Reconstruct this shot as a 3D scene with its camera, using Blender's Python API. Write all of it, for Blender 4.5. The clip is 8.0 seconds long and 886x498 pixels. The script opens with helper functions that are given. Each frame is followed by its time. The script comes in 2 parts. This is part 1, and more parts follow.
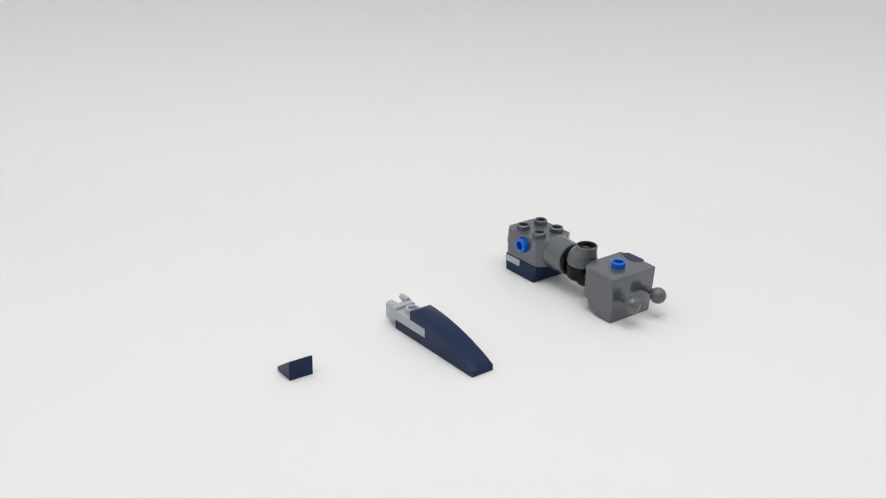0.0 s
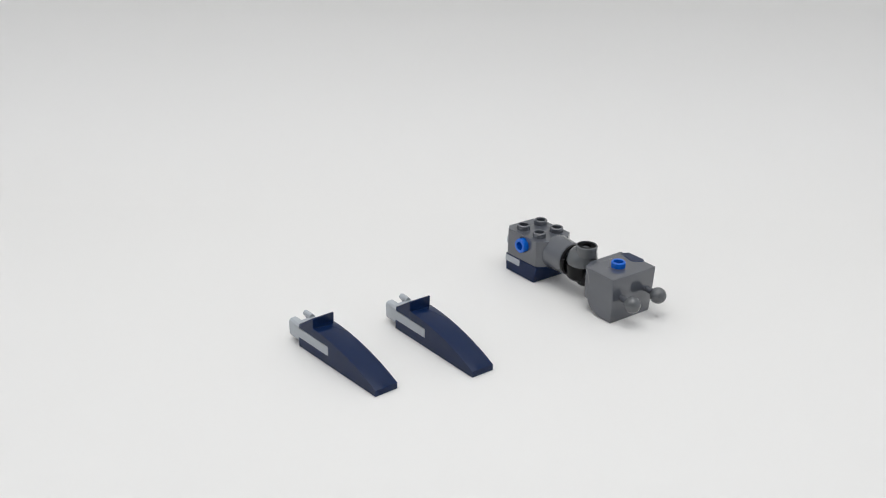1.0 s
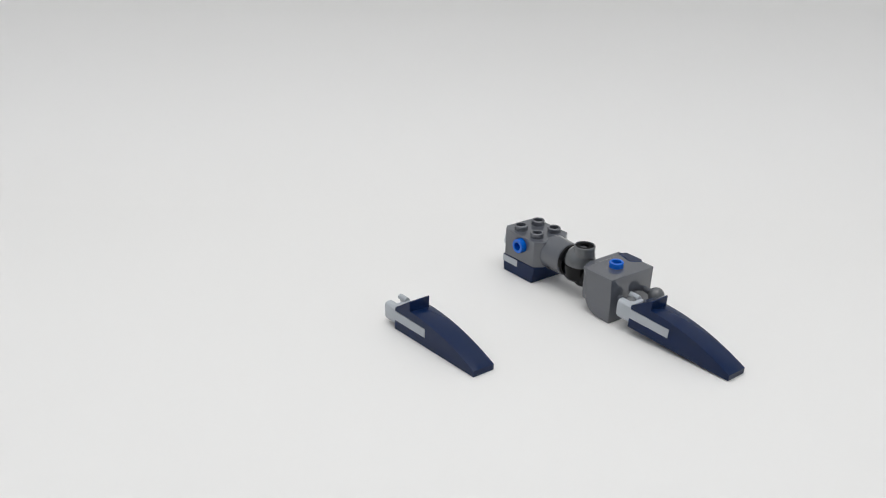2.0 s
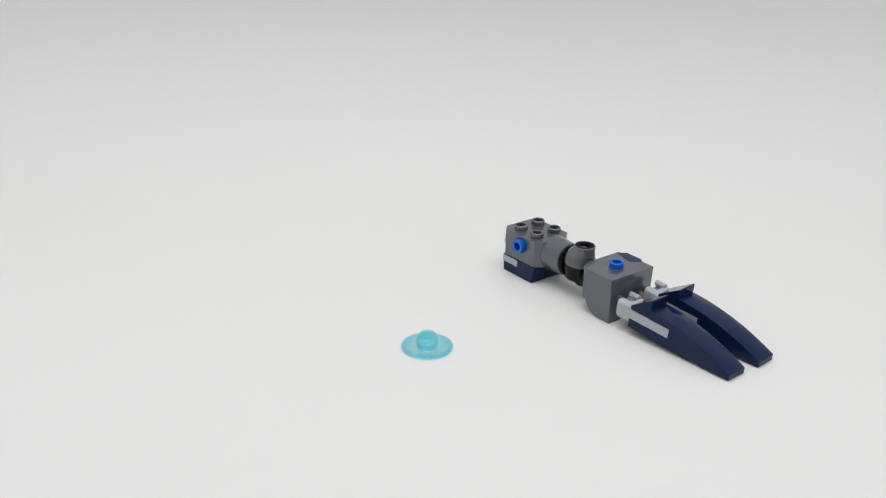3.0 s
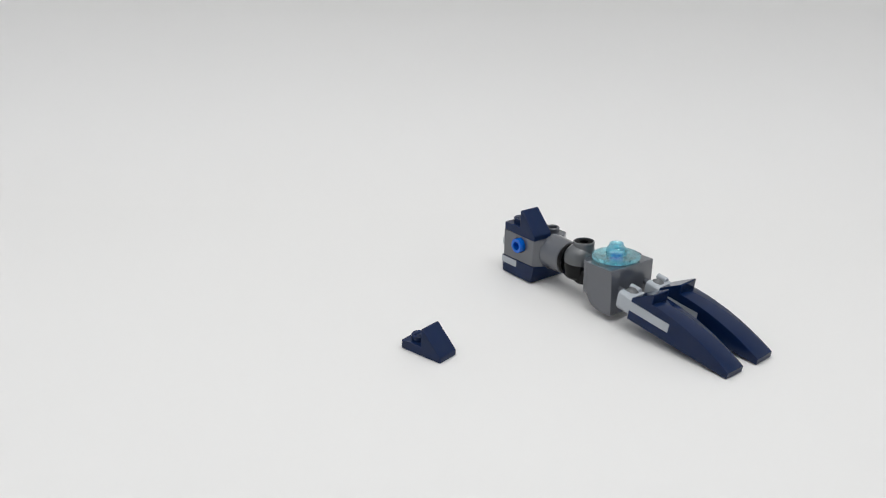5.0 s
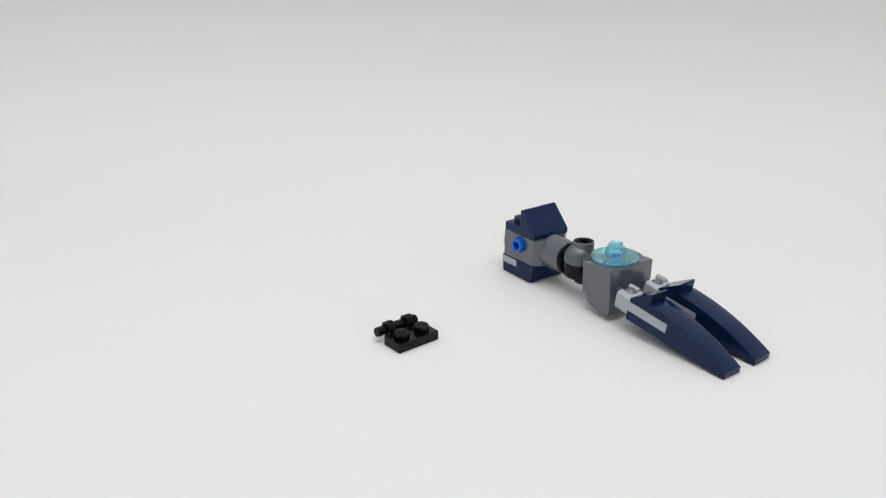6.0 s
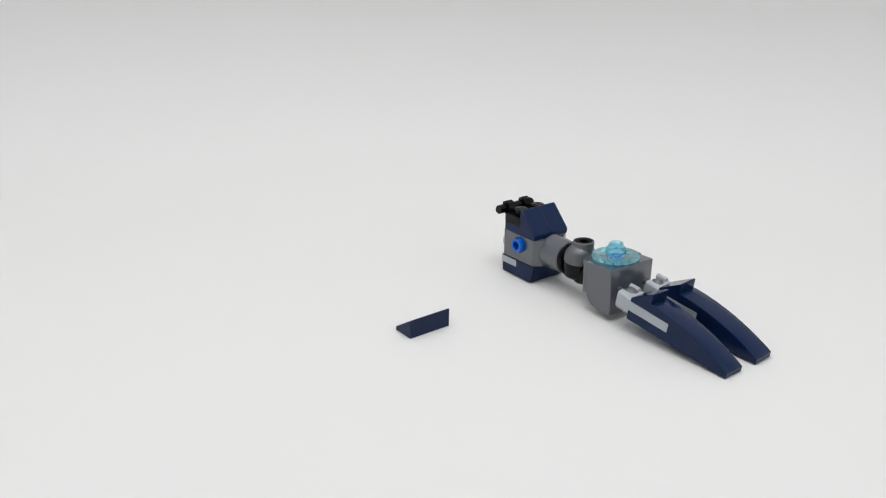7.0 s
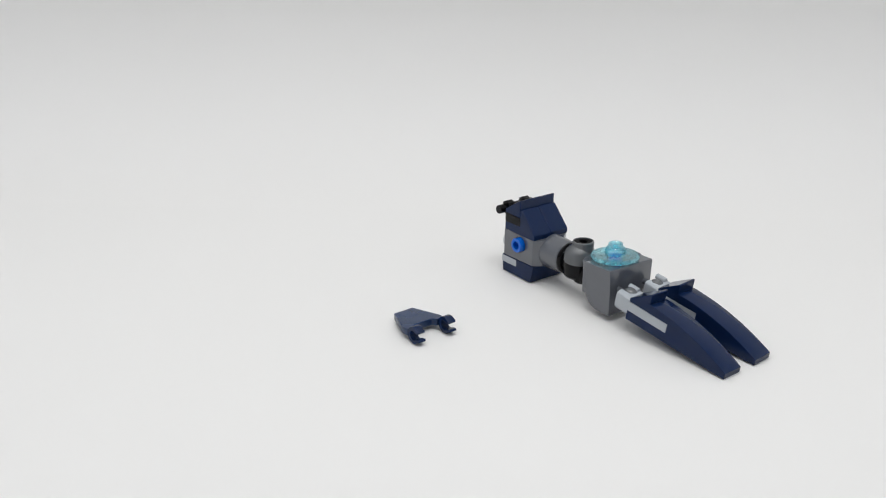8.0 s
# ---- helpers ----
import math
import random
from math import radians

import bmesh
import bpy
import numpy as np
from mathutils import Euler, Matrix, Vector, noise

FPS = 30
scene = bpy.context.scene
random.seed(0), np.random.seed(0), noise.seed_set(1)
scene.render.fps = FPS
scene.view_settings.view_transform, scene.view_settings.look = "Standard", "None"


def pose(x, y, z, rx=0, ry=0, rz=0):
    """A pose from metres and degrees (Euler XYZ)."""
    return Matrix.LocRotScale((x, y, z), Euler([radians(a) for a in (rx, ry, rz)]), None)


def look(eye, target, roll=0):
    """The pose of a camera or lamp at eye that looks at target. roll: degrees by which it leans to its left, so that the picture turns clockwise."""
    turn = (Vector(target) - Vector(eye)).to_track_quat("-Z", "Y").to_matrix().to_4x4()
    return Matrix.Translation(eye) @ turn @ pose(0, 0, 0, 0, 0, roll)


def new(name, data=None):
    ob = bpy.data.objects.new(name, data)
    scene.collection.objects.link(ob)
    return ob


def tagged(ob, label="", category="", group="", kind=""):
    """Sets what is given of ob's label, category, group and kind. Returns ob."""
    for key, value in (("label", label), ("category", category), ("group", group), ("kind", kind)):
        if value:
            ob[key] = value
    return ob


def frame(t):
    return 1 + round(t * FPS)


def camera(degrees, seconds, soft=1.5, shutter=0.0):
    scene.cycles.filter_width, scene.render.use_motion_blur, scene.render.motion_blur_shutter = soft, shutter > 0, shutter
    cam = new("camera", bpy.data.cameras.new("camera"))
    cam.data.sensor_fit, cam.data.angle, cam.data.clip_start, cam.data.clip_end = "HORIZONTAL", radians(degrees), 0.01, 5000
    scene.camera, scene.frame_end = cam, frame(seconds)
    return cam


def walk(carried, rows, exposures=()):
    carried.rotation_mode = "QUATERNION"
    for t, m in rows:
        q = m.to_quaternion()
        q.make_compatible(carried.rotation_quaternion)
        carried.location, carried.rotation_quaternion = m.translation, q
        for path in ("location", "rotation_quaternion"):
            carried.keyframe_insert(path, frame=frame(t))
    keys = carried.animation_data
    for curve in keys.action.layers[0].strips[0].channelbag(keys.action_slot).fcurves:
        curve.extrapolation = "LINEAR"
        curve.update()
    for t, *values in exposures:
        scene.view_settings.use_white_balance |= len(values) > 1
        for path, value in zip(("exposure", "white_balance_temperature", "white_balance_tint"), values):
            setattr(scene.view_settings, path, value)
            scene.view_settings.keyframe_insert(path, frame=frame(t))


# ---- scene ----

# The camera stands still on a small stand in front of a white paper sweep. Lengths below are in
# millimetres until MM turns them into metres.
MM = 0.001
cam = camera(41.86, 8.0, soft=1.15)
EYE = Matrix.Translation((0, 0, 0.17703))
CAM_POSE = EYE @ pose(0, 0, 0, 90 - 23.591, 0, 0) @ pose(0, 0, 0, 0, 0, 1.195)
walk(cam, [(0.0, CAM_POSE), (8.0, CAM_POSE)], exposures=[(0.0, 0.02), (0.5, 0.0), (3.5, -0.06), (5.0, -0.05), (6.5, -0.04), (8.0, -0.03)])

# ---- light: unseen overhead lamps; an added pale box bounces their light ----
world = bpy.data.worlds.new("world")
scene.world = world
world.use_nodes = True
world.node_tree.nodes["Background"].inputs["Color"].default_value = (0.80, 0.88, 1.0, 1)
world.node_tree.nodes["Background"].inputs["Strength"].default_value = 0.3

lamp_data = bpy.data.lights.new("overhead_lamp", "AREA")
lamp_data.shape, lamp_data.size, lamp_data.size_y = "RECTANGLE", 0.84, 0.80
lamp_data.energy, lamp_data.color = 2.92, (1.0, 0.998, 0.985)
lamp = new("overhead_lamp", lamp_data)
lamp.matrix_basis = look((-0.03, 0.20, 0.640), (-0.01, 0.22, 0.0))

# Added narrow lamp, unseen, for crisp highlights on the glossy balls.
strip_data = bpy.data.lights.new("highlight_strip", "AREA")
strip_data.shape, strip_data.size, strip_data.size_y = "RECTANGLE", 0.34, 0.05
strip_data.energy, strip_data.color = 0.55, (1.0, 0.998, 0.985)
strip = new("highlight_strip", strip_data)
strip.matrix_basis = look((0.06, 0.24, 0.630), (0.04, 0.36, 0.0))
tagged(strip, "bright narrow lamp strip out of view, added for crisp highlights", "lamp", kind="structure")
tagged(lamp, "wide white overhead lamp, out of view", "lamp", kind="structure")


# ---- materials ----
def node(tree, kind, **values):
    n = tree.nodes.new(kind)
    for key, value in values.items():
        n.inputs[key].default_value = value
    return n


def plastic(name, colour, rough=0.28, grain=0.05, coat=0.0, shine=0.5):
    """Moulded plastic: a base colour with faint clouding, uneven gloss and a fine satin relief."""
    m = bpy.data.materials.new(name)
    m.use_nodes = True
    t = m.node_tree
    b = t.nodes["Principled BSDF"]
    b.inputs["IOR"].default_value = 1.52
    b.inputs["Coat Weight"].default_value = coat
    b.inputs["Specular IOR Level"].default_value = shine
    where = node(t, "ShaderNodeTexCoord")
    cloud = node(t, "ShaderNodeTexNoise", Scale=180.0, Detail=4.0)
    fine = node(t, "ShaderNodeTexNoise", Scale=2600.0, Detail=2.0)
    t.links.new(where.outputs["Object"], cloud.inputs["Vector"])
    t.links.new(where.outputs["Object"], fine.inputs["Vector"])
    mix = t.nodes.new("ShaderNodeMix")
    mix.data_type = "RGBA"
    mix.inputs[6].default_value = (*[c * (1 - grain) for c in colour], 1)
    mix.inputs[7].default_value = (*[min(1, c * (1 + grain)) for c in colour], 1)
    t.links.new(cloud.outputs["Fac"], mix.inputs[0])
    t.links.new(mix.outputs[2], b.inputs["Base Color"])
    gloss = node(t, "ShaderNodeMapRange")
    gloss.inputs["From Min"].default_value, gloss.inputs["From Max"].default_value = 0.3, 0.7
    gloss.inputs["To Min"].default_value, gloss.inputs["To Max"].default_value = rough * 0.8, rough * 1.2
    t.links.new(cloud.outputs["Fac"], gloss.inputs["Value"])
    t.links.new(gloss.outputs["Result"], b.inputs["Roughness"])
    bump = node(t, "ShaderNodeBump", Strength=0.05, Distance=0.00005)
    t.links.new(fine.outputs["Fac"], bump.inputs["Height"])
    t.links.new(bump.outputs["Normal"], b.inputs["Normal"])
    return m


def clear_plastic(name, tint):
    """Thin clear tinted plastic: each face lets tinted light through and mirrors some of it."""
    m = bpy.data.materials.new(name)
    m.use_nodes = True
    t = m.node_tree
    t.nodes.remove(t.nodes["Principled BSDF"])
    out = t.nodes["Material Output"]
    through_it = node(t, "ShaderNodeBsdfTransparent", Color=(*tint, 1))
    shine = node(t, "ShaderNodeBsdfGlossy", Color=(1, 1, 1, 1), Roughness=0.0)
    edge = node(t, "ShaderNodeLayerWeight", Blend=0.35)
    amount = node(t, "ShaderNodeMapRange")
    amount.inputs["From Min"].default_value = 0.0
    amount.inputs["To Min"].default_value, amount.inputs["To Max"].default_value = 0.045, 0.5
    bend = node(t, "ShaderNodeBsdfGlass", Color=(*tint, 1), Roughness=0.0, IOR=1.46)
    body = node(t, "ShaderNodeMixShader", Fac=0.14)
    both = t.nodes.new("ShaderNodeMixShader")
    t.links.new(edge.outputs["Fresnel"], amount.inputs["Value"])
    t.links.new(amount.outputs["Result"], both.inputs[0])
    t.links.new(through_it.outputs[0], body.inputs[1])
    t.links.new(bend.outputs[0], body.inputs[2])
    t.links.new(body.outputs[0], both.inputs[1])
    t.links.new(shine.outputs[0], both.inputs[2])
    t.links.new(both.outputs[0], out.inputs["Surface"])
    return m


def paper_material(name, colour):
    """Matt white paper with faint clouding and fibre."""
    m = bpy.data.materials.new(name)
    m.use_nodes = True
    t = m.node_tree
    b = t.nodes["Principled BSDF"]
    b.inputs["Roughness"].default_value = 0.62
    b.inputs["Specular IOR Level"].default_value = 0.25
    where = node(t, "ShaderNodeTexCoord")
    cloud = node(t, "ShaderNodeTexNoise", Scale=7.0, Detail=3.0)
    fibre = node(t, "ShaderNodeTexNoise", Scale=900.0, Detail=4.0)
    mix = t.nodes.new("ShaderNodeMix")
    mix.data_type = "RGBA"
    mix.inputs[6].default_value = (*[c * 0.985 for c in colour], 1)
    mix.inputs[7].default_value = (*colour, 1)
    bump = node(t, "ShaderNodeBump", Strength=0.08, Distance=0.0001)
    for tex in (cloud, fibre):
        t.links.new(where.outputs["Object"], tex.inputs["Vector"])
    t.links.new(cloud.outputs["Fac"], mix.inputs[0])
    t.links.new(mix.outputs[2], b.inputs["Base Color"])
    t.links.new(fibre.outputs["Fac"], bump.inputs["Height"])
    t.links.new(bump.outputs["Normal"], b.inputs["Normal"])
    return m


NAVY = plastic("navy_plastic", (0.0050, 0.0165, 0.060), 0.12, shine=0.22)
# Lighter navy for the wing: its top's sheen is partly put into the colour.
SHEEN_NAVY = plastic("sheen_navy_plastic", (0.0095, 0.030, 0.088), 0.26, shine=0.45)
GREY = plastic("dark_grey_plastic", (0.080, 0.087, 0.104), 0.06, shine=1.0)
SMOKE = plastic("smoky_grey_plastic", (0.098, 0.104, 0.112), 0.06, coat=0.5)
PALE = plastic("light_grey_plastic", (0.42, 0.45, 0.485), 0.2)
BLACK = plastic("black_plastic", (0.0025, 0.0025, 0.0035), 0.16, shine=0.18)
RUBBER = plastic("dull_black_plastic", (0.003, 0.003, 0.004), 0.6, shine=0.05)
BLUE = plastic("bright_blue_plastic", (0.0015, 0.12, 0.60), 0.12)
AQUA = clear_plastic("clear_aqua_plastic", (0.77, 0.975, 1.0))
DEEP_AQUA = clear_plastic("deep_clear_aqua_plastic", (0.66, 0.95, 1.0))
PAPER = paper_material("white_paper", (0.812, 0.806, 0.794))
# Cool pale tint for the table and the added bounce walls and roof.
PALE_MATT = paper_material("pale_matt", (0.77, 0.79, 0.83))
# Darker grey for the added front wall, to dim what glossy parts mirror.
DIM_MATT = paper_material("dim_matt", (0.48, 0.49, 0.515))


# ---- mesh helpers, in millimetres ----
def block(bm, x0, x1, y0, y1, z0, z1):
    prism(bm, [(x0, z0), (x1, z0), (x1, z1), (x0, z1)], y0, y1)


def prism(bm, outline, a, b, axis="y"):
    """An outline drawn out from a to b: (x, z) along y, (y, z) along x, or (x, y) along z."""
    put = {"y": lambda u, v, w: (u, w, v), "x": lambda u, v, w: (w, u, v), "z": lambda u, v, w: (u, v, w)}[axis]
    low = [bm.verts.new(put(u, v, a)) for u, v in outline]
    high = [bm.verts.new(put(u, v, b)) for u, v in outline]
    n = len(outline)
    bm.faces.new(low), bm.faces.new(high[::-1])
    for i in range(n):
        bm.faces.new((low[i], high[i], high[(i + 1) % n], low[(i + 1) % n]))
    bmesh.ops.recalc_face_normals(bm, faces=bm.faces)


def lathe(bm, profile, place, axis="z", steps=32):
    """A profile of (radius, height) turned about an axis through place."""
    turn = {"z": pose(0, 0, 0), "x": pose(0, 0, 0, 0, 90, 0), "y": pose(0, 0, 0, -90, 0, 0), "-y": pose(0, 0, 0, 90, 0, 0)}[axis]
    m = Matrix.Translation(place) @ turn
    rings = []
    for r, h in profile:
        if r < 1e-6:
            rings.append([bm.verts.new(m @ Vector((0, 0, h)))])
        else:
            rings.append([bm.verts.new(m @ Vector((r * math.cos(2 * math.pi * i / steps), r * math.sin(2 * math.pi * i / steps), h)))
                          for i in range(steps)])
    old = set(bm.faces)
    for p, q in zip(rings, rings[1:]):
        for i in range(steps):
            j = (i + 1) % steps
            if len(p) == 1 and len(q) > 1:
                bm.faces.new((p[0], q[i], q[j]))
            elif len(q) == 1 and len(p) > 1:
                bm.faces.new((p[i], p[j], q[0]))
            elif len(p) > 1:
                bm.faces.new((p[i], p[j], q[j], q[i]))
    for f in bm.faces:
        if f not in old:
            f.smooth = True
    bmesh.ops.recalc_face_normals(bm, faces=bm.faces)


def soften(bm, width=0.22, segments=2, angle=25):
    """Rounds the moulded edges."""
    edges = [e for e in bm.edges if len(e.link_faces) == 2 and e.calc_face_angle(0) > radians(angle)]
    bm.normal_update()
    flats = []
    for f in bm.faces:
        if not any(len(e.link_faces) == 2 and radians(1) < e.calc_face_angle(0) <= radians(angle) for e in f.edges):
            flats.append((f.normal.copy(), f.normal.dot(f.verts[0].co)))
    bmesh.ops.bevel(bm, geom=edges, offset=width, segments=segments, profile=0.5, affect="EDGES", clamp_overlap=True)
    bm.normal_update()
    for f in bm.faces:
        f.smooth = not any(f.normal.dot(n) > 0.9999 and abs(n.dot(f.verts[0].co) - d) < 0.002 for n, d in flats)


def cut(bm, *cutters):
    """The solid bm less the solids in cutters."""
    solid = bpy.data.meshes.new("solid")
    bm.to_mesh(solid)
    ob = new("solid", solid)
    tools = []
    for c in cutters:
        me = bpy.data.meshes.new("tool")
        c.to_mesh(me)
        tools.append(new("tool", me))
        mod = ob.modifiers.new("cut", "BOOLEAN")
        mod.operation, mod.object, mod.solver = "DIFFERENCE", tools[-1], "EXACT"
    done = bpy.data.meshes.new_from_object(ob.evaluated_get(bpy.context.evaluated_depsgraph_get()))
    out = bmesh.new()
    out.from_mesh(done)
    for o in (ob, *tools):
        bpy.data.objects.remove(o)
    return out


def shape(*draws, edge=0.22):
    """A bmesh from drawing calls, with rounded edges."""
    bm = bmesh.new()
    for d in draws:
        d(bm)
    if edge:
        soften(bm, edge)
    return bm


def part(name, bm, material, parent=None, label="", m=None):
    """Links a bmesh drawn in millimetres as one mesh object."""
    bmesh.ops.scale(bm, vec=(MM, MM, MM), verts=bm.verts)
    me = bpy.data.meshes.new(name)
    for e in bm.edges:
        e.smooth = len(e.link_faces) != 2 or e.calc_face_angle(0) < radians(32)
    bm.to_mesh(me)
    bm.free()
    me.materials.append(material)
    ob = new(name, me)
    if parent is not None:
        ob.parent = parent
    if m is not None:
        ob.matrix_basis = m
    if label:
        ob["label"] = label
    return ob


def mm(x, y, z, rx=0, ry=0, rz=0):
    return pose(x * MM, y * MM, z * MM, rx, ry, rz)


def stud(x, y, z, r=2.5, h=1.9):
    """A closed stud."""
    bm = bmesh.new()
    lathe(bm, [(0, -0.3), (r, -0.3), (r, h - 0.2), (r - 0.2, h), (0, h)], (x, y, z))
    # the moulded mark on top, as plain raised bars
    for i in (-1, 1):
        block(bm, x - 0.42 + i * 0.62, x + 0.42 + i * 0.62, y - 1.6, y + 1.6, z + h - 0.05, z + h + 0.16)
    return bm


def hollow(x, y, z, axis="z", r=2.45, hole=1.55, h=1.7, deep=1.5, sink=0.3):
    """A stud with a hole in its end; a deep one is open right through."""
    bm = bmesh.new()
    if deep > 5:
        lathe(bm, [(hole, -sink), (r, -sink), (r, h - 0.25), (r - 0.25, h), (hole + 0.15, h), (hole, h - 0.15), (hole, -sink)], (x, y, z), axis)
        return bm
    lathe(bm, [(0, -sink), (r, -sink), (r, h - 0.25), (r - 0.25, h), (hole + 0.15, h), (hole, h - 0.15), (hole, h - deep), (0, h - deep)], (x, y, z), axis)
    return bm


# ---- the setting ----
def sweep_sheet():
    start, radius = 446, 72
    outline = [(-480, 0), (start, 0)]
    outline += [(start + radius * math.sin(a), radius - radius * math.cos(a)) for a in [math.pi / 2 * i / 24 for i in range(1, 25)]]
    outline += [(start + radius, 680)]
    bm = bmesh.new()
    inner = [(y, z) for y, z in outline]
    outer = [(y + (0.4 if z > 1 else 0), z - (0.4 if z < radius - 1 else 0)) for y, z in outline]
    prism(bm, inner + outer[::-1], -470, 470, "x")
    for f in bm.faces:
        f.smooth = True
    return tagged(part("backdrop", bm, PAPER), "white paper sweep curving up behind the toys", "backdrop", kind="structure")


# Unseen walls and roof, added to bounce the lamps' light; the table too.
def bounce_box():
    for name, box in (("panel_west", (-480, -474, -490, 660, -1, 690)), ("panel_east", (474, 480, -490, 660, -1, 690)),
                      ("panel_south", (-474, 474, -490, -484, -1, 690)), ("panel_north", (-474, 474, 645, 655, -1, 690))):
        bm = bmesh.new()
        block(bm, *box)
        front = name == "panel_south"
        tagged(part(name, bm, DIM_MATT if front else PALE_MATT),
               "unseen grey front wall, added for dimmer reflections" if front else "unseen pale wall, added to bounce light", "wall", kind="structure")
    bm = bmesh.new()
    block(bm, -490, 490, -500, 670, 692, 698)
    tagged(part("ceiling", bm, PALE_MATT), "unseen pale roof, added to bounce light", "ceiling", kind="structure")
    bm = bmesh.new()
    block(bm, -700, 700, -800, 900, -22, -2)
    tagged(part("table", bm, PALE_MATT), "pale table top under the paper", "table", kind="structure")


# ---- the toys ----
def thing(name, label, category, group=""):
    return tagged(new(name), label, category, group)


def claw(label):
    """A tapering navy claw on a light grey clip."""
    top = thing("toy_claw", label, "toy claw", "claws of the toy model")
    curve = [(8 + 32.3 * s, 9.6 - 7.5 * (0.11 * s + 0.89 * s ** 2.05)) for s in [i / 18 for i in range(19)]]
    body = [(16.05, 6.42), (16.05, 3.17), (0.05, 3.17), (0.05, 0), (40.3, 0)] + curve[::-1] + [(8, 6.42)]
    part("curved_slope", shape(lambda b: prism(b, body, -0.15, 8.1), edge=0.14), NAVY, top)
    plate = part("clip_plate", shape(lambda b: block(b, 0, 16, -0.12, 8, 3.2, 6.38), edge=0.15), PALE, top, "light grey plate with an open clip")
    part("stud", hollow(4, 4, 6.4), PALE, plate)
    ring = []
    for i in range(21):
        a = radians(58 - (296 * i / 20))
        ring.append((4 + 2.4 * math.cos(a), 5.4 + 2.4 * math.sin(a)))
    arms = [(5.4, 8.2), (6.0, 8.75), (6.7, 8.7), (7.5, 7.7), (7.9, 6.2), (7.9, 2.2), (6.8, 0.9), (1.2, 0.9), (0.1, 2.2), (-0.1, 6.2), (0.1, 7.1), (0.8, 7.6), (2.4, 7.65)]
    part("clip", shape(lambda b: prism(b, arms + ring[::-1], -5.6, -1.7, "x"), edge=0.3), PALE, plate)
    web = [(-0.12, 2.1), (1.2, 0.88), (6.8, 0.88), (7.95, 2.1), (7.95, 6.9), (7.3, 7.5), (0.6, 7.5), (-0.12, 6.9)]
    part("clip_web", shape(lambda b: prism(b, web, -2.4, 0.1, "x"), edge=0.15), PALE, plate)
    return top


def wedge_mesh(width):
    return shape(lambda b: prism(b, [(0, 0), (8, 0), (8, 6.3), (7.5, 6.35), (0, 1.4)], 0, width), edge=0.2)


def slope_brick(label):
    """A two-stud navy slope with one stud behind a leaning wall."""
    top = thing("slope_brick", label, "toy brick", "navy slope bricks")
    outline = [(0, 0), (16, 0), (16, 2.0), (8.75, 9.5), (8, 9.55), (8, 3.2), (0, 3.2)]
    part("body", shape(lambda b: prism(b, outline, 0.0, 7.99), edge=0.5), NAVY, top)
    part("stud", stud(4, 4, 3.2), NAVY, top)
    return top


def handle_plate():
    top = thing("handle_plate", "black plate with two studs and a bar handle", "toy plate")
    part("plate", shape(lambda b: block(b, 0, 8, 0, 16, 0, 3.2)), BLACK, top)
    for y in (4, 12):
        part("stud", stud(4, y, 3.2), BLACK, top)
    bm = bmesh.new()
    lathe(bm, [(0, -0.1), (1.4, -0.1), (1.6, 0.2), (1.6, 15.7), (1.4, 16.0), (0, 16.0)], (-2.7, -1.0, 3.6), "y", 20)
    part("bar", bm, BLACK, top)
    for y in (2.2, 9.8):
        arm = [(0.4, 0.2), (0.4, 3.2), (-0.9, 5.9), (-2.4, 6.5), (-4.0, 5.8), (-4.5, 4.0), (-3.8, 2.2), (-2.2, 1.2)]
        part("bracket", shape(lambda b: prism(b, arm, y, y + 2.8), edge=0.2), BLACK, top)
    return top


def dish():
    top = thing("dish", "clear aqua round dish with a stud on top", "toy dish")
    bm = bmesh.new()
    under = [(3.55, 0.55), (4.6, 0.5), (6.4, 0.25), (7.35, 0.1)]
    over = [(7.35, 1.30), (6.7, 1.40), (6.1, 1.48), (5.8, 1.60), (5.5, 1.86), (5.2, 1.97), (4.4, 2.05), (3.55, 2.12)]
    lathe(bm, under + over + under[:1], (0, 0, 0), steps=96)
    part("disc", bm, AQUA, top)
    bm = bmesh.new()
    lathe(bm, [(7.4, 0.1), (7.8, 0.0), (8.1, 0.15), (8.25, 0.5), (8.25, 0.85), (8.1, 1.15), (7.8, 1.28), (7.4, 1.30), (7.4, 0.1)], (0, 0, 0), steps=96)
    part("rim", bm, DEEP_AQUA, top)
    bm = bmesh.new()
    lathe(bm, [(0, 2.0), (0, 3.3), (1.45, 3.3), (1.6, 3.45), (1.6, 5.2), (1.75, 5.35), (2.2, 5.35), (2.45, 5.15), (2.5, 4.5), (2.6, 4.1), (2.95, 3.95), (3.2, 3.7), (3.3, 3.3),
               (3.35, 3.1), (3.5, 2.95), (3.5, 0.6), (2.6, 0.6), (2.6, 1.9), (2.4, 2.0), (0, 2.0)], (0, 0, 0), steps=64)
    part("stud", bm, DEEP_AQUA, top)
    return top


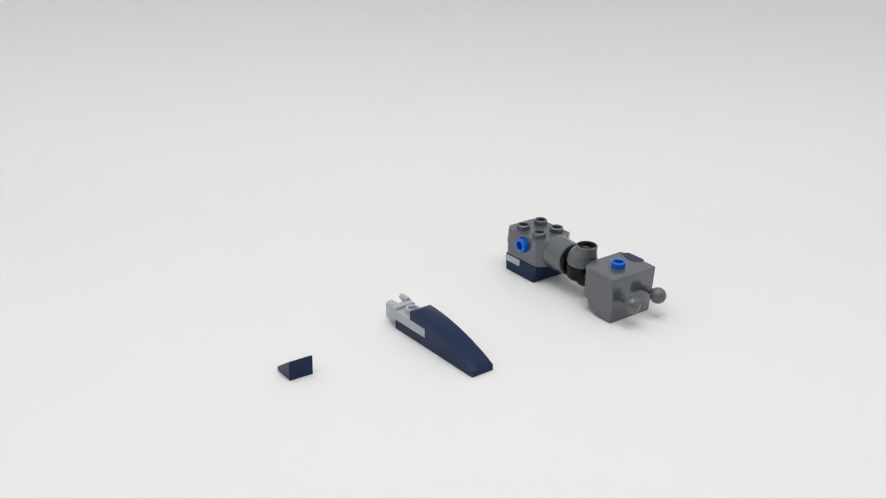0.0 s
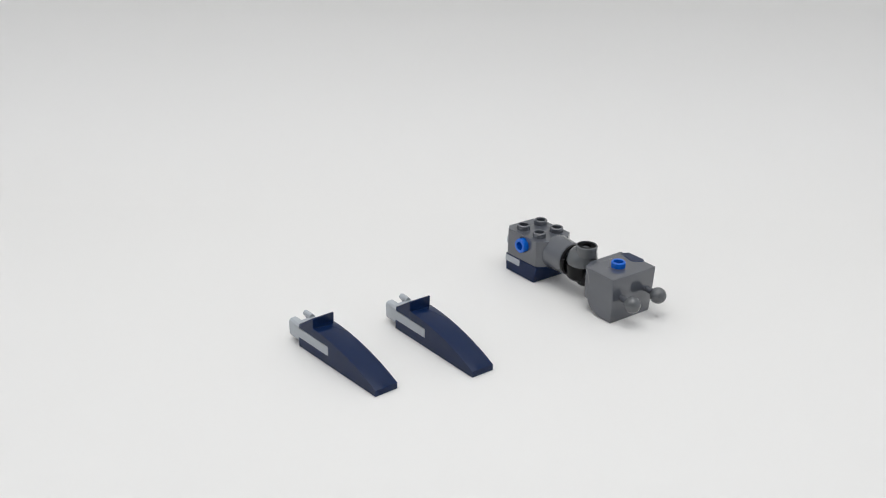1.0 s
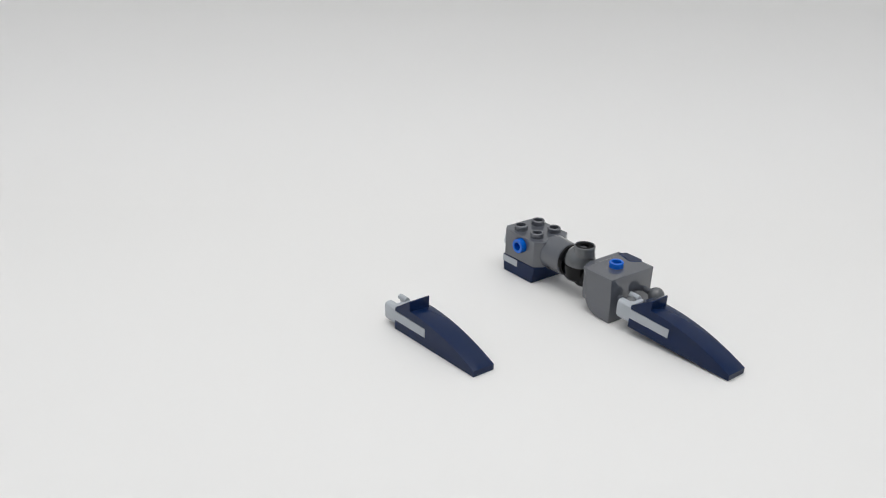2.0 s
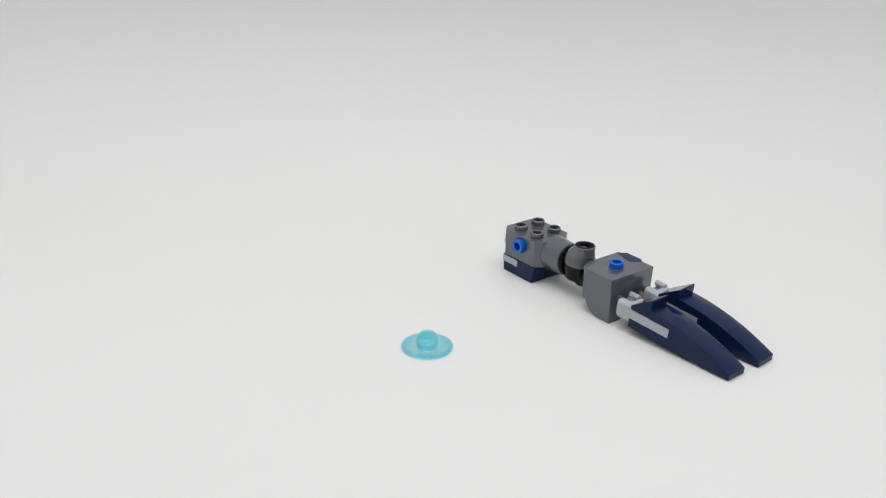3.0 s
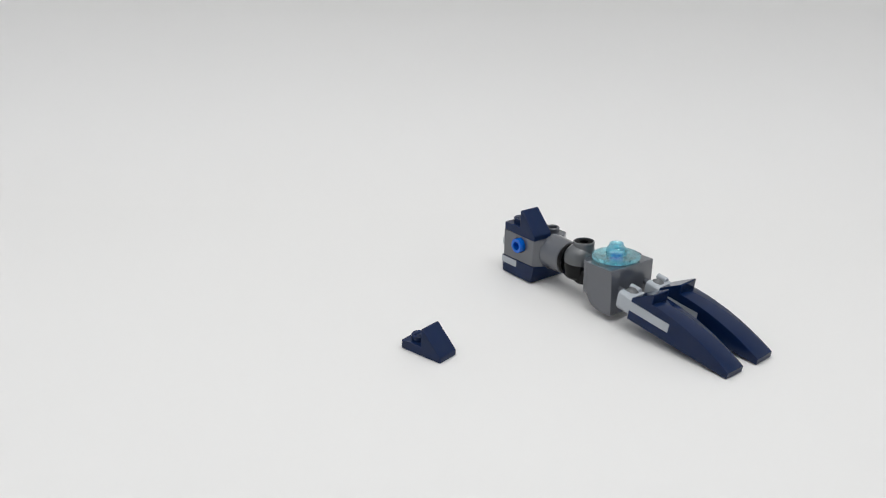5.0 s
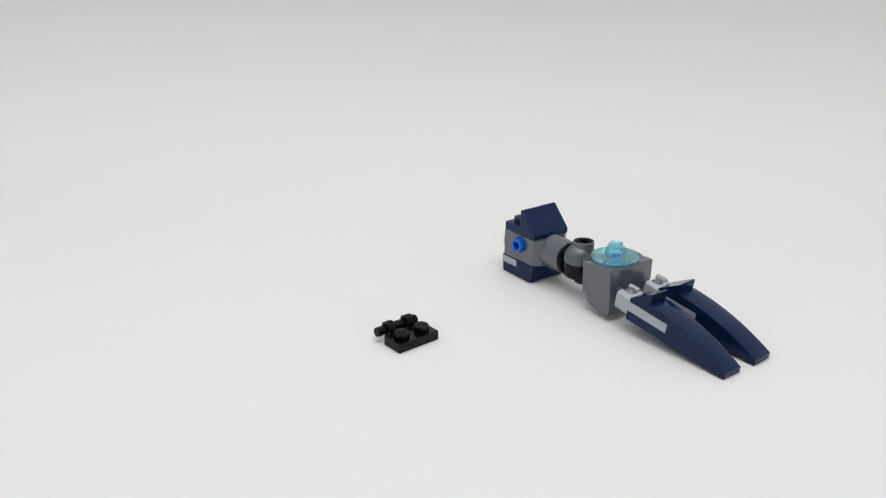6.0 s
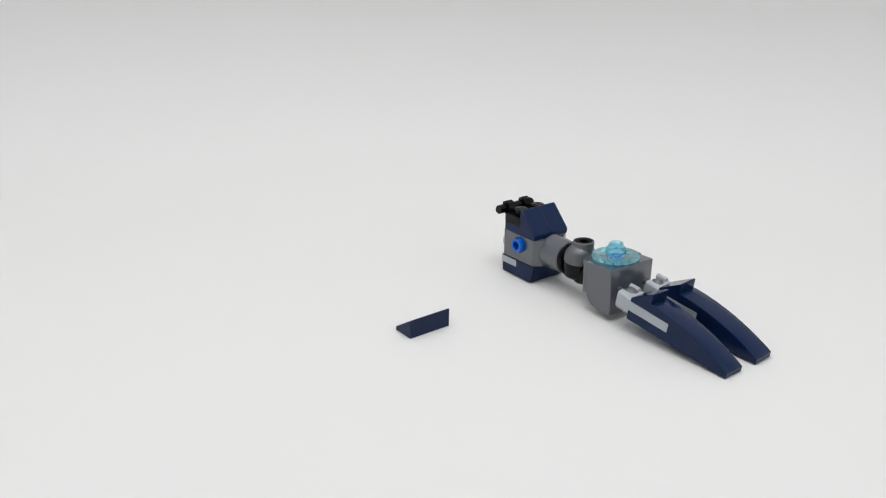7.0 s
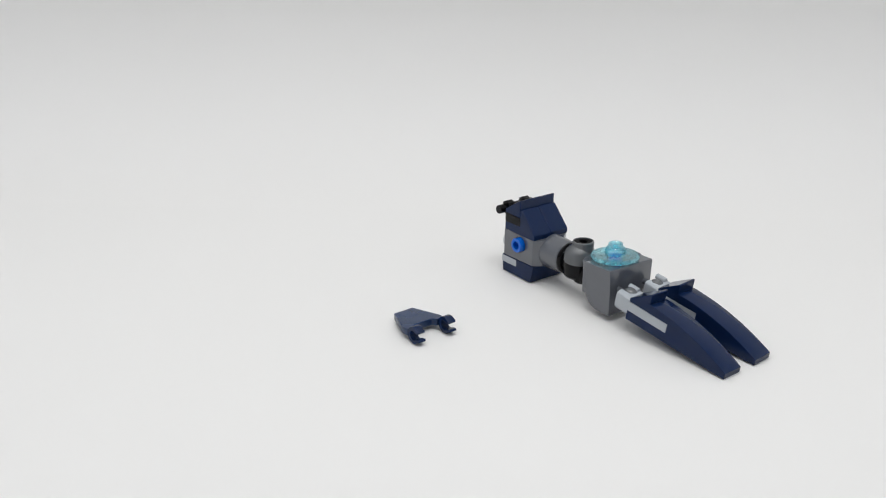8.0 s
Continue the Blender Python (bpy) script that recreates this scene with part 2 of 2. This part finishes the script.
def clip_wing():
    top = thing("clip_wing", "navy tapered wing plate with two open clips", "toy plate")
    outline = [(-0.6, 4.6), (-0.6, 12.2), (9.8, 15.5), (12.6, 15.6), (12.6, 12.4), (11.0, 11.6), (11.0, 4.6), (12.6, 3.6), (12.6, 0.4), (9.8, 0.4)]
    part("plate", shape(lambda b: prism(b, outline, 1.8, 4.2, "z"), edge=0.25), SHEEN_NAVY, top)
    for y in (0.4, 12.9):
        arc = [radians(60 + 252 * k / 22) for k in range(23)]
        outer = [(15.5 + 3.0 * math.cos(a), 2.9 + 2.9 * math.sin(a)) for a in arc]
        inner = [(15.5 + 1.6 * math.cos(a), 2.9 + 1.55 * math.sin(a)) for a in arc]
        ring = [(18.2, 4.7)] + outer + [(18.6, 1.2), (18.2, 2.0)] + inner[::-1] + [(18.0, 3.9)]
        part("clip", shape(lambda b: prism(b, ring, y, y + 3.0), edge=0.18), NAVY, top)
    return top


def toy_arm():
    """Two dark grey bricks on a ball joint; returns the whole and the parts that turn in the joint."""
    top = thing("toy_model", "dark grey brick-built toy limb with a ball joint", "toy model")
    base = part("base_brick", shape(lambda b: prism(b, [(-0.3, 0), (14.9, 0), (16.1, 6.35), (-0.9, 6.35)], -0.1, 15.8), edge=0.25), NAVY, top,
                "navy brick tapering downwards")
    part("tile", shape(lambda b: block(b, -0.85, 7.0, -0.16, 7.6, 3.5, 6.1), edge=0.2), PALE, base, "light grey tile end")
    brick = bmesh.new()
    prism(brick, [(0, 0), (15.4, 0), (17.6, 3.0), (17.6, 13.0), (15.4, 16), (0.4, 16), (-2.2, 13.8), (-2.2, 2.2)][::-1], 6.4, 16.2, "z")
    soften(brick, 0.25)
    hole = bmesh.new()
    lathe(hole, [(0, -0.8), (3.0, -0.8), (3.0, 1), (0, 1)], (8.4, 0, 12.6), "-y")
    holes = [hole]
    for x in (3.4, 12.0):
        for y in (4.2, 12.4):
            bore = bmesh.new()
            lathe(bore, [(0, 9), (1.68, 9), (1.68, 18), (0, 18)], (x, y, 0))
            holes.append(bore)
    rear = part("rear_brick", cut(brick, *holes), GREY, top)
    for x in (3.4, 12.0):
        for y in (4.2, 12.4):
            part("stud", hollow(x, y, 16.2, hole=1.68, h=1.8, deep=6, sink=0.02), GREY, rear)
    part("pin", hollow(8.4, 0, 12.6, "-y", 2.6, 1.45, 1.9, 2.4, 0.9), BLUE, rear, "bright blue hollow pin")
    bm = bmesh.new()
    lathe(bm, [(0, -2.6), (2.6, -2.6), (3.5, -2.0), (3.7, -1.0), (3.7, 0.8), (0, 0.8)], (-0.6, 5.2, 10.6), "x")
    part("cap", bm, PALE, rear, "light grey round cap")
    # ball joint
    bm = bmesh.new()
    lathe(bm, [(0, 0), (6.3, 0), (6.4, 1.5), (6.1, 4), (5.9, 8.0), (5.6, 8.3), (4.9, 8.3), (4.9, 6.5), (0, 6.5)], (17.0, 8, 11.2), "x", 48)
    socket = part("socket", bm, GREY, top)
    bm = bmesh.new()
    lathe(bm, [(0, 0), (5.3, 0), (5.75, 0.5), (5.75, 1.3), (5.2, 1.8), (0, 1.8)], (25.0, 8, 11.2), "x", 48)
    part("collar", bm, BLACK, socket, "black rubbery ring")
    bm = bmesh.new()
    lathe(bm, [(0, -4.5)] + [(5.5 * math.cos(radians(a)), 5.5 * math.sin(radians(a))) for a in range(-54, 82, 9)] + [(0, 5.5)], (30.6, 8, 12.9), "z", 40)
    ball = part("ball", bm, SMOKE, top, "glossy smoky grey joint ball")
    bm = bmesh.new()
    lathe(bm, [(0, 0), (3.9, 0), (3.95, 0.4), (3.7, 1.5), (3.8, 2.6), (3.8, 3.3), (3.6, 3.6), (3.3, 3.6), (3.3, 3.4), (3.3, 1.0), (0, 1.0)], (32.4, 8, 15.6), steps=36)
    knob = part("knob", bm, SMOKE, top)
    part("axle", hollow(32.4, 8, 16.7, "z", 3.27, 1.5, 2.25, 1.2, 0.05), RUBBER, knob, "black hollow axle end")
    bm = bmesh.new()
    lathe(bm, [(0, 0), (3.0, 0), (3.4, 0.4), (3.4, 5.4), (0, 5.4)], (33.4, 8, 5.0))
    lathe(bm, [(0, 0), (4.4, 0), (5.1, 0.8), (5.6, 4.4), (5.65, 5.5), (5.4, 5.8), (0, 5.8)], (30.4, 8, 6.2))
    lower = part("lower_joint", bm, BLACK, top, "black lower half of the joint")
    lug = shape(lambda b: prism(b, [(44, 0.7), (40.2, 0.7), (39.2, 1.4), (37.7, 4.6), (37.5, 19.6), (44, 19.8)], 4.2, 15.92, "z"), edge=0.5)
    lug = part("lug", lug, GREY, top)
    part("rib", shape(lambda b: prism(b, [(40.4, 0.7), (38.4, 3.2), (38.9, 3.8), (40.9, 1.3)], 5.6, 14.0, "z"), edge=0.2), GREY, lug)
    # front brick, about its own middle
    front = bmesh.new()
    side = [(53.8, 0), (53.95, 8), (53.8, 16), (40.2, 16), (40.9, 15.0), (41.9, 13.4), (42.3, 11.6), (42.3, 9.4), (42.0, 7), (42.0, 5.6), (42.4, 4.2), (43.4, 2.5), (45.0, 1.2), (47.0, 0.4), (49.5, 0.05)]
    prism(front, side, 0, 19)
    for v in front.verts:
        if v.co.y > 10:
            v.co.y = 18.5 + 1.5 * v.co.z / 16
    soften(front, 0.3)
    front_ob = part("front_brick", front, GREY, top)
    for y in (4.2, 16.4):
        bm = bmesh.new()
        lathe(bm, [(0, -2.0), (1.2, -2.0), (1.1, 0), (1.2, 3.4), (0, 3.4)], (0, 0, 0), "x")
        bmesh.ops.transform(bm, matrix=Matrix.Translation((54.0, y, 8.7)) @ pose(0, 0, 0, 0, 6, 0), verts=bm.verts)
        ball_at = (59.2, y, 8.2)
        bm2 = bmesh.new()
        lathe(bm2, [(0, -2.85)] + [(2.85 * math.cos(radians(a)), 2.85 * math.sin(radians(a))) for a in range(-80, 81, 10)] + [(0, 2.85)], ball_at, "x")
        stem = part("stem", bm, GREY, front_ob)
        part("tow_ball", bm2, SMOKE, front_ob, "glossy smoky grey ball")
    part("seam", shape(lambda b: prism(b, [(45.15, 5.6), (44.85, 8.3), (44.95, 8.3), (45.3, 5.6)], 15.9, 16.012, "z"), edge=0), BLACK, front_ob, "short dark seam in the top")
    part("pin", hollow(46.5, 9.4, 16, "z", 2.5, 1.6, 1.9, 2.4), BLUE, front_ob, "bright blue hollow pin")
    bm = shape(lambda b: prism(b, [(38.8, 17.8), (40.2, 20.9), (47.4, 20.9), (49.0, 19.4), (46.6, 16.2), (45.4, 16.0)], 8, 16.15, "z"), edge=0.4)
    part("corner_wedge", bm, NAVY, front_ob, "navy wedge on the far corner")
    return top, (knob, lug, front_ob)


sweep_sheet()
bounce_box()
arm, moving_parts = toy_arm()
claw_a = claw("navy curved claw with a light grey clip, lying on the paper")
claw_b = claw("navy curved claw with its wedge already on its stud")
wedge_b = part("wedge", wedge_mesh(8), NAVY, claw_b, m=mm(0, 0, 6.42))
wedge_a = tagged(part("wedge", wedge_mesh(8), NAVY), "small navy one-stud wedge that goes on the claw", "toy brick")
aqua_dish = dish()
slope_a = slope_brick("navy slope brick with one stud, placed first on the grey brick")
slope_b = slope_brick("navy slope brick with one stud, placed second beside its twin")
black_plate = handle_plate()
wide_wedge = tagged(part("wide_wedge", wedge_mesh(16), NAVY), "navy two-stud wide wedge that caps the black plate", "toy brick")
wing = clip_wing()


# ---- what moves: every half second the builder sets a piece down or clips it on ----
def hold(ob, states):
    """Keys ob to stand still at each pose from its time on, and to change between two pictures."""
    rows = []
    for i, (t, m) in enumerate(states):
        if i:
            rows += [(t - 1 / 60, states[i - 1][1]), (t + 1 / 60, m)]
        else:
            rows.append((0.0, m))
    rows.append((8.0, states[-1][1]))
    walk(ob, rows)


def motions():
    # the arm is nudged a little whenever something is pressed on
    tilt = (0.1, -0.94, -1.85)
    arm_steps = [(0.0, mm(23.64, 388.39, 0, 0, 0, -52.6)), (1.25, mm(22.72, 387.96, 0, 0, 0, -52.15)), (3.25, mm(22.36, 386.6, *tilt, -51.6)),
                 (4.25, mm(22.32, 386.85, *tilt, -51.64)), (5.75, mm(22.46, 387.31, *tilt, -52.43)), (6.25, mm(22.34, 387.24, *tilt, -51.96)),
                 (6.75, mm(22.31, 387.16, *tilt, -51.85)), (7.25, mm(22.45, 387.58, *tilt, -52.69)), (7.75, mm(22.37, 387.33, *tilt, -52.34))]
    # the front half turns up in the ball joint when the dish is pressed on
    bent = mm(26.05, 9.21, 11.0, -0.13, -2.2, -0.24) @ mm(-27, -8, -11.2)
    for ob in moving_parts:
        hold(ob, [(0.0, mm(0, 0, 0)), (3.25, bent)])
    hold(arm, arm_steps)

    def with_arm(times, local):
        """The local pose, carried by the arm, from each time on."""
        out = []
        for t in times:
            m = [s for u, s in arm_steps if u <= t + 1e-6][-1]
            out.append((t, m @ local))
        return out

    def carried(start, local):
        times = [start] + [u for u, s in arm_steps if u > start + 1e-6]
        return with_arm(times, local)

    def aside(x, y, yaw):
        """A waiting place on the paper, in front of the stand."""
        return mm(x, y, 0, 0, 0, yaw)

    grip_a = mm(62.46, 0.0, 2.84, -1.28, 3.78, 3.98)
    grip_a_up = mm(61.19, 0.6, 3.32, -1.58, 9.06, 4.03)
    grip_b = mm(62.69, 12.4, 3.66, -0.62, 5.03, 6.69)
    grip_b_up = mm(61.01, 14.26, 3.3, 0.48, 8.63, 5.48)
    on_stud = mm(0, 0, 6.42)
    lying_a = mm(-15.09, 339.46, 0, 0, 0, -51.8)
    hold(claw_a, [(0.0, lying_a)] + with_arm([1.25], grip_a) + carried(3.25, grip_a_up))
    hold(wedge_a, [(0.0, mm(-49.97, 309.98, 0, 0, 0, -54.3)), (0.25, lying_a @ on_stud)] + with_arm([1.25], grip_a @ on_stud) + carried(3.25, grip_a_up @ on_stud))
    hold(claw_b, [(0.0, aside(-90, 150, -49)), (0.75, mm(-45.15, 325.81, 0, 0, 0, -49.3)), (1.25, aside(-90, 150, -49)), (1.75, mm(-15.3, 339.2, 0, 0, 0, -50.8))] + with_arm([2.25], grip_b) + carried(3.25, grip_b_up))
    hold(aqua_dish, [(0.0, aside(-60, 120, 0)), (2.75, mm(-4.42, 326.5, 0))] + carried(3.25, bent @ mm(46.5, 9.4, 16.7)))
    hold(slope_a, [(0.0, aside(-30, 150, -40)), (3.75, mm(-12.63, 325.79, 0, 0, 0, -38.9))] + carried(4.25, mm(0, 0, 16.02)))
    hold(slope_b, [(0.0, aside(0, 140, -40)), (4.75, mm(-12.63, 325.79, 0, 0, 0, -38.9))] + carried(5.25, mm(0, 8, 16.02)))
    hold(black_plate, [(0.0, aside(30, 150, -49)), (5.75, mm(-18.22, 327.78, 0, 0, 0, -49.4))] + carried(6.25, mm(0, 0, 19.25)))
    hold(wide_wedge, [(0.0, aside(60, 150, -51)), (6.75, mm(-14.95, 338.18, 0, 0, 0, -51.5))] + carried(7.25, mm(0, 0, 22.5)))
    hold(wing, [(0.0, aside(80, 120, -51)), (7.75, mm(-18.9, 340.2, -0.9, 0, -4, -51.5))])


motions()
